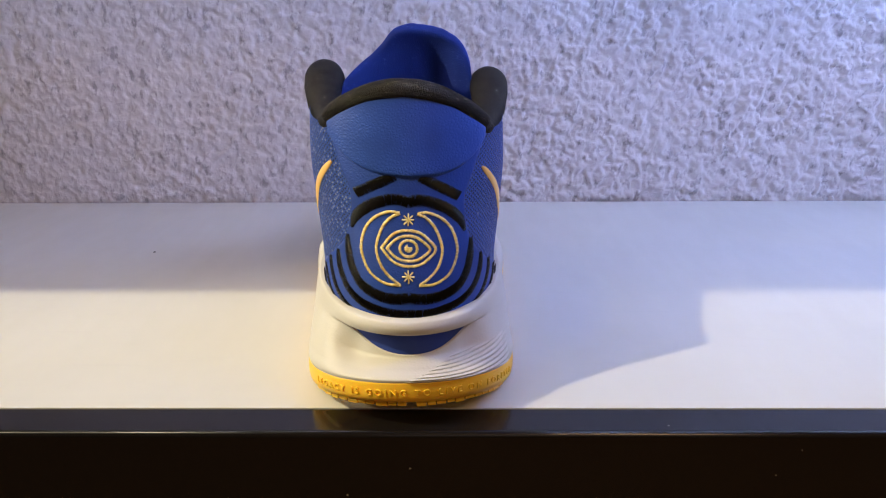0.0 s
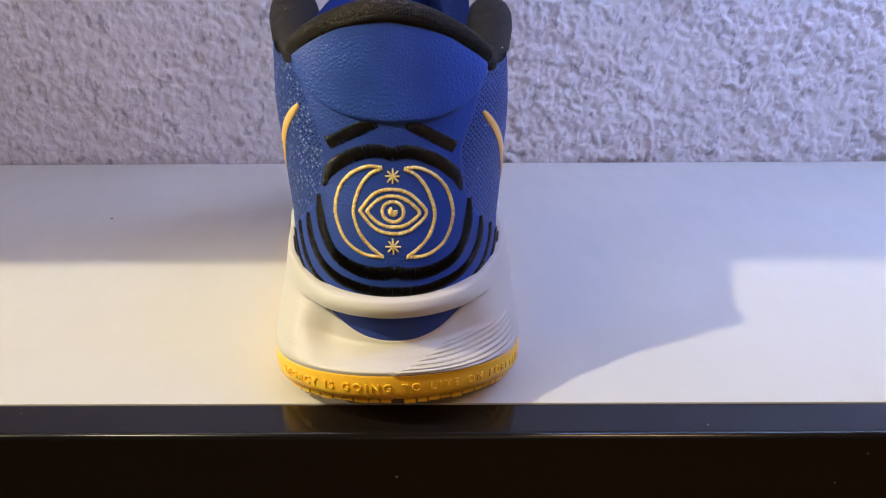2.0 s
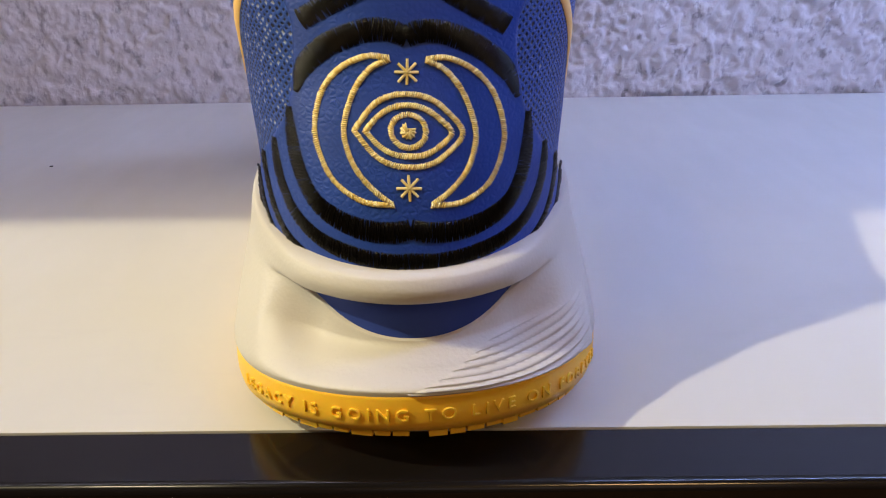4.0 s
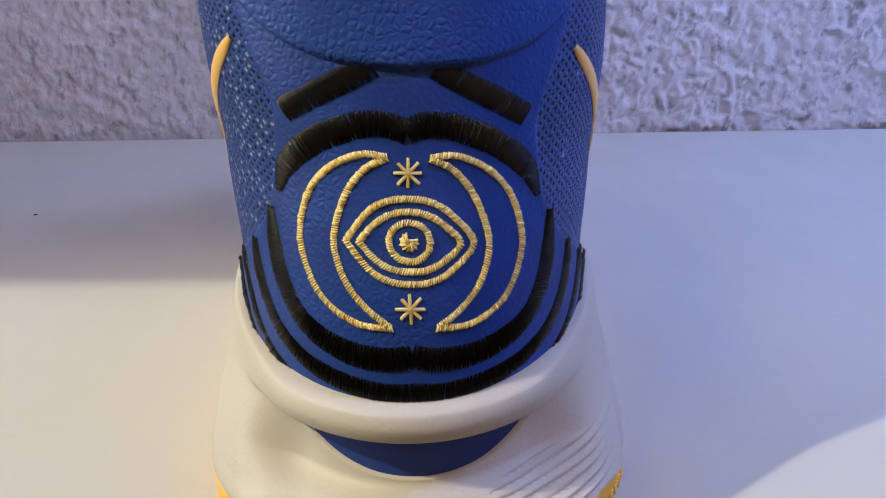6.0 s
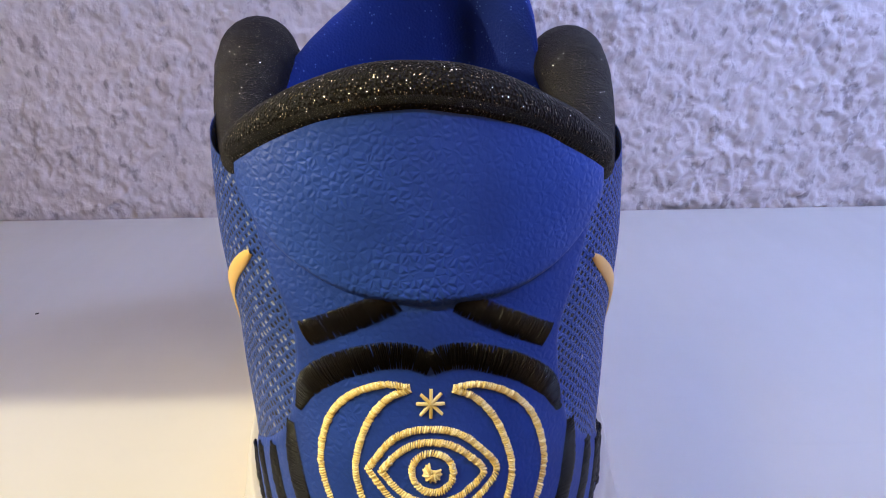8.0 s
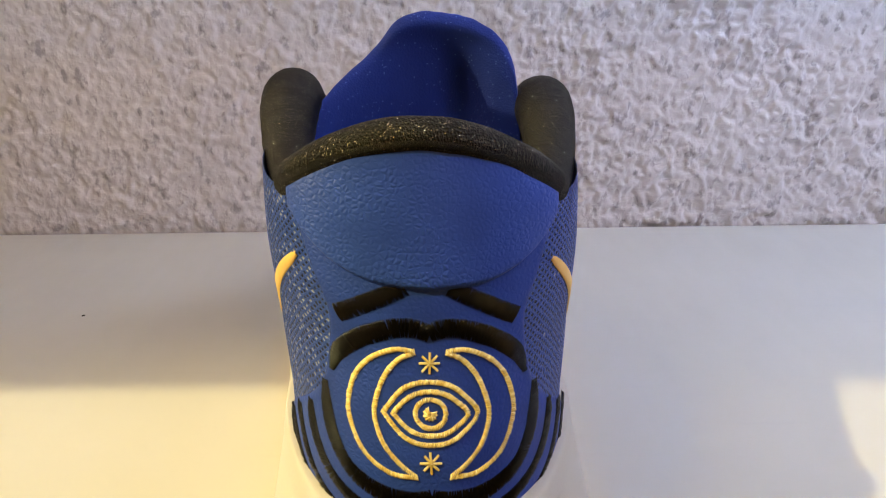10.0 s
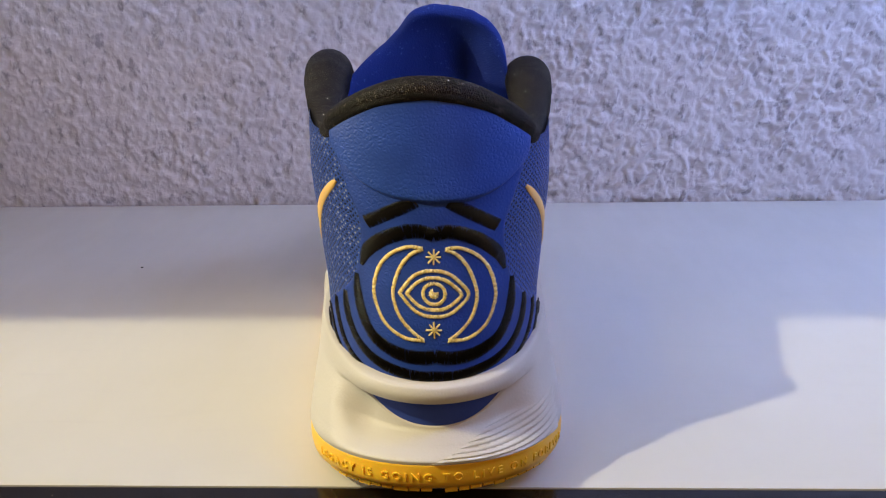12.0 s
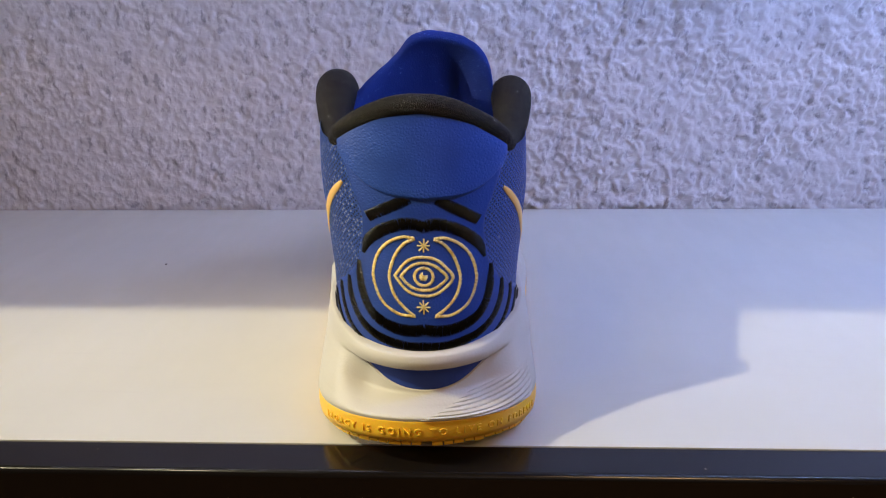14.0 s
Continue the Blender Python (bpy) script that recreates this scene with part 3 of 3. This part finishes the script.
def build_lugs():
    random.seed(4)
    for side in (-1, 1):
        s = 0.012
        while s < 0.97:
            width = 0.020 + 0.012 * random.random()
            x0, y0, z0 = outsole_place(s, side, 0.0, -0.0014)
            x1, y1, z1 = outsole_place(s + width * 0.86, side, 0.0, -0.0014)
            along = Vector((x1 - x0, y1 - y0, z1 - z0))
            inward = Vector((-along.y, along.x, 0)).normalized() * (0.006 + 0.004 * random.random())
            if inward.dot(Vector((-x0, 0.10 - y0, 0))) < 0:
                inward = -inward
            verts = []
            drop = -0.0006 * random.random()
            for dz in (drop, 0.0022):
                for p in (Vector((x0, y0, z0)), Vector((x1, y1, z1)), Vector((x1, y1, z1)) + inward, Vector((x0, y0, z0)) + inward):
                    verts.append(p + Vector((0, 0, dz)))
            faces = [(3, 2, 1, 0), (4, 5, 6, 7), (0, 1, 5, 4), (1, 2, 6, 5), (2, 3, 7, 6), (3, 0, 4, 7)]
            mesh_object("tread_lug", verts, faces, rubber, outsole, smooth=False)
            s += width


build_lugs()


def build_lettering():
    """The sentence moulded round the heel."""
    data = bpy.data.curves.new("lettering", "FONT")
    data.body, data.size, data.space_character = "LEGACY IS GOING TO LIVE ON FOREVER", 0.0037, 1.52
    data.extrude, data.bevel_depth, data.align_x = 0.00034, 0.00005, "CENTER"
    text = bpy.data.objects.new("lettering_text", data)
    scene.collection.objects.link(text)
    mesh = bpy.data.meshes.new_from_object(text.evaluated_get(bpy.context.evaluated_depsgraph_get()))
    bpy.data.objects.remove(text)
    arcs = [(0.0, 0.0)]
    for i in range(1, 400):
        s = 0.6 * i / 399
        p = sole_outline(s, 0)
        q = sole_outline(0.6 * (i - 1) / 399, 0)
        arcs.append((arcs[-1][0] + math.dist(p, q), s))
    runs, shares = zip(*arcs)
    for v in mesh.vertices:
        along = v.co.x + 0.0040
        s = float(np.interp(abs(along), runs, shares))
        v.co = outsole_place(s, 1 if along > 0 else -1, 0.0050 + v.co.y, 0.00005 + v.co.z)
    mesh.materials.clear()
    mesh.materials.append(rubber)
    ob = new("lettering", mesh)
    ob.parent = outsole
    tagged(ob, "raised amber letters")


build_lettering()

# ---- embroidery ----
MM = 0.001


def stitches(name, points, widths, pitch, material, label, lean=0.35, height=0.0003, off=0.0008, seed=1, ragged=0.022, groove=0.00026, uneven=0.15):
    """A satin-stitched line on the heel: many short threads laid side by side across a run of places (x, z)."""
    rng = random.Random(seed)
    rows = [(x * MM, z * MM, w * MM) for (x, z), w in zip(points, widths)]
    length = curve_points(rows, 60)[1]
    count = max(4, int(length / pitch))
    pts, _ = curve_points(rows, count)
    verts, faces, uvs = [], [], []
    spans = (-1.0, -0.86, -0.45, 0.0, 0.45, 0.86, 1.0)
    ribs = ((-1.0, -groove), (-0.6, 0.00003), (0, 0.00014), (0.6, 0.00003), (1.0, -groove))
    for i in range(count):
        ahead = pts[min(i + 1, count - 1)][:2] - pts[max(i - 1, 0)][:2]
        ahead = ahead / (np.linalg.norm(ahead) + 1e-12)
        across = np.array([-ahead[1], ahead[0]]) + ahead * (lean + rng.uniform(-0.05, 0.05))
        across = across / np.linalg.norm(across)
        half = pts[i][2] / 2 * rng.uniform(1 - ragged, 1 + ragged)
        thick = pitch * 0.46
        tall = height * rng.uniform(1 - uneven, 1 + uneven)
        for a, b in ribs:
            for t in spans:
                x, z = pts[i][:2] + across * half * t * (1 if abs(a) < 0.9 else 0.975) + ahead * a * thick
                h = off + tall * math.sqrt(max(0.0, 1 - t * t * 0.98)) * 1.6 - 0.0001
                verts.append(heel(x, z, h + b))
                uvs.append((i + 0.5, t))
    faces = grid_faces(count * len(ribs), len(spans))
    return mesh_object(name, verts, faces, material, shoe, label, uvs=uvs)


GOLD_W, GOLD_P = 1.15, 0.00038
OUTER = [(3.4, 79.7), (7.5, 79.8), (12.5, 77.3), (16.2, 72.8), (18.0, 66.4), (17.3, 61.6), (14.6, 56.8), (9.4, 54.0), (3.5, 53.8)]
INNER = [(3.5, 79.4), (6.8, 77.7), (10.0, 73.6), (12.1, 67.5), (11.8, 63.3), (9.9, 59.2), (6.7, 56.0), (3.7, 54.0)]
for side in (-1, 1):
    for run, seed in ((OUTER, 3), (INNER, 4)):
        stitches("gold_crescent_line", [(side * x + 0.3, z) for x, z in run], [GOLD_W] * len(run), GOLD_P, gold_thread, "gold satin-stitched crescent", lean=0.25 * side, seed=seed + side, groove=0.00032, uneven=0.45, ragged=0.10)
    # two bars under the patch, the brow, and the bands that spread towards the foam
    black = dict(pitch=0.00026, material=black_thread, ragged=0.035, groove=0.00016, height=0.00026, uneven=0.5)
    stitches("black_stitched_bar", [(side * 4.8, 93.0), (side * 8.5, 91.2), (side * 12.6, 89.1), (side * 16, 87.2), (side * 19.4, 85.2)], [3.6, 4.0, 4.1, 4.1, 4.0], label="black satin-stitched bar", lean=0.1 * side, seed=8 + side, **black)
    stitches("black_stitched_brow", [(0.2, 83.5), (side * 2.2, 84.4), (side * 4.5, 84.6), (side * 8.2, 84.0), (side * 14.4, 81.2), (side * 19.4, 76.7), (side * 21.4, 71.8)], [3.8, 4.1, 4.2, 4.3, 4.3, 3.7, 1.3], label="black satin-stitched brow", lean=0.0, seed=11 + side, **black)
    bands = [
        ([(-0.2, 49.4), (side * 2.0, 48.9), (side * 4.5, 48.6), (side * 9.5, 48.7), (side * 15.3, 50.1), (side * 19.2, 52.5), (side * 21.7, 57.0), (side * 22.9, 62.6), (side * 23.2, 68.4)], [3.9, 4.1, 4.2, 4.2, 4.1, 3.8, 3.5, 3.0, 1.4]),
        ([(-0.2, 43.2), (side * 4.5, 43.0), (side * 11.0, 43.5), (side * 18.4, 44.9), (side * 23.6, 47.8), (side * 26.4, 52.4), (side * 27.3, 57.0), (side * 27.4, 61.0)], [3.4, 3.4, 3.4, 3.3, 3.1, 2.8, 2.3, 1.2]),
        ([(side * 21.5, 40.4), (side * 25.2, 41.6), (side * 28.4, 44.2), (side * 30.4, 48.4), (side * 31.2, 52.2), (side * 31.2, 56.2)], [2.0, 2.3, 2.3, 2.1, 1.8, 1.1]),
        ([(side * 29.0, 40.0), (side * 31.8, 42.0), (side * 33.6, 45.8), (side * 34.4, 50.4)], [1.5, 1.8, 1.6, 1.0]),
        ([(side * 33.2, 39.8), (side * 35.0, 42.6), (side * 35.8, 46.2)], [1.0, 1.2, 0.8]),
    ]
    for number, (run, widths) in enumerate(bands):
        run = [(x + (0.032 * x if x > 0 else 0.0), z) for x, z in run]
        stitches("black_stitched_band", run, widths, label="black satin-stitched band", lean=0.0, seed=14 + 3 * number + side, **black)

EYE_OUT = [(-10.0, 66.6), (-6.5, 71.1), (-3.4, 73.0), (0, 73.5), (3.4, 73.0), (6.5, 71.1), (10.0, 66.6), (6.7, 62.9), (3.5, 61.2), (0, 60.8), (-3.5, 61.2), (-6.7, 62.9), (-10.0, 66.6)]
EYE_IN = [(-7.9, 66.7), (-5.4, 69.5), (-2.8, 71.1), (0, 71.6), (2.8, 71.1), (5.4, 69.5), (7.9, 66.7), (5.6, 64.4), (2.9, 63.0), (0, 62.7), (-2.9, 63.0), (-5.6, 64.4), (-7.9, 66.7)]
for run, seed in ((EYE_OUT, 31), (EYE_IN, 32)):
    stitches("gold_eye_line", run, [GOLD_W] * len(run), GOLD_P, gold_thread, "gold satin-stitched eye outline", seed=seed, groove=0.00032, uneven=0.45, ragged=0.10)
ring = [(3.2 * math.cos(a), 67.1 + 2.9 * math.sin(a)) for a in np.linspace(0, 2 * math.pi, 13)]
stitches("gold_iris_ring", ring, [GOLD_W] * 13, GOLD_P, gold_thread, "gold satin-stitched ring", seed=33, groove=0.00032, uneven=0.45, ragged=0.10)
pupil = [(-0.1 + 0.75 * math.cos(a), 67.1 + 0.7 * math.sin(a)) for a in np.linspace(1.9, 6.9, 11)]
stitches("gold_pupil", pupil, [1.7] * 11, 0.00034, gold_thread, "gold stitched pupil with a notch", height=0.0004, seed=34)


def star(cx, cz, seed):
    rng = random.Random(seed)
    verts, faces, uvs = [], [], []
    for k in range(8):
        a = math.pi * k / 4 + rng.uniform(-0.06, 0.06) + math.pi / 2
        reach = 2.35 * rng.uniform(0.9, 1.06)
        start = len(verts)
        for t in np.linspace(0, 1, 7):
            wide = 0.30 * (0.80 + 0.2 * math.sin(math.pi * t))
            px, pz = cx + reach * t * math.cos(a), cz + reach * t * math.sin(a)
            for b, h in ((-wide, -0.0003), (-wide * 0.5, 0.00018), (0, 0.00004), (wide * 0.5, 0.00018), (wide, -0.0003)):
                verts.append(heel((px - b * math.sin(a)) * MM, (pz + b * math.cos(a)) * MM, 0.0010 + h * (1 - 0.6 * t**6)))
                uvs.append((k + 0.5, t))
        faces += grid_faces(7, 5, start)
    for k in range(8):
        c, d = 35 * k, 35 * ((k + 1) % 8)
        faces.append((c + 2, c + 4, d + 0, d + 2))
    mesh_object("gold_star", verts, faces, gold_thread, shoe, "small gold stitched eight-rayed star", uvs=uvs)


star(0.1, 77.3, 1)
star(-0.2, 57.0, 2)


# ---- the curved marks on both sides ----
def side_place(y, z, side, off):
    w, d, back = WIDE(z), DEEP(z), BACK(z)
    if y < back + d:
        c = 1 - (y - back) / d
        x = w * math.sqrt(max(0.0, 1 - c * c))
        nx, ny = x / (w * w), -c / d
        k = off / math.hypot(nx, ny)
        return slant(side * (x + nx * k), y + ny * k, z)
    fore = 0.047 - 0.03 * max(0, z - 0.05)
    swell = min(0.0045, fore - w)
    x = w + swell * step(y, back + d, 0.095) + (fore - w - swell) * step(y, 0.095, 0.175)
    return slant(side * (x + off), y, z)


for side in (-1, 1):
    pts, _ = curve_points([(.0255, .0950, .0010), (.0280, .0925, .0026), (.034, .0870, .0034), (.042, .080, .0040), (.060, .066, .0060), (.085, .056, .0105), (.11, .051, .0100), (.135, .052, .0070), (.155, .056, .0030), (.165, .060, .0006)], 70)
    verts = []
    for i, (y, z, w) in enumerate(pts):
        ahead = pts[min(i + 1, 69)][:2] - pts[max(i - 1, 0)][:2]
        ahead = ahead / np.linalg.norm(ahead)
        for t, o in ((-1, 0.0001), (-0.85, 0.0004), (0, 0.0005), (0.85, 0.0004), (1, 0.0001)):
            verts.append(side_place(y - ahead[1] * w / 2 * t, z + ahead[0] * w / 2 * t, side, o))
    mesh_object("side_mark", verts, grid_faces(70, 5), logo_gold, shoe, "curved gold mark")

# ---- a crumb on the shelf ----
crumb = part("dust_speck", box((-0.0008, -0.0006, 0.0), (0.0008, 0.0006, 0.0004), 0.0002), rail_black, None)
crumb.matrix_world = pose(-0.1816, 0.200, 0.0, 0, 0, 25)
tagged(crumb, "tiny dark speck of dirt lying on the white shelf", "dirt speck")
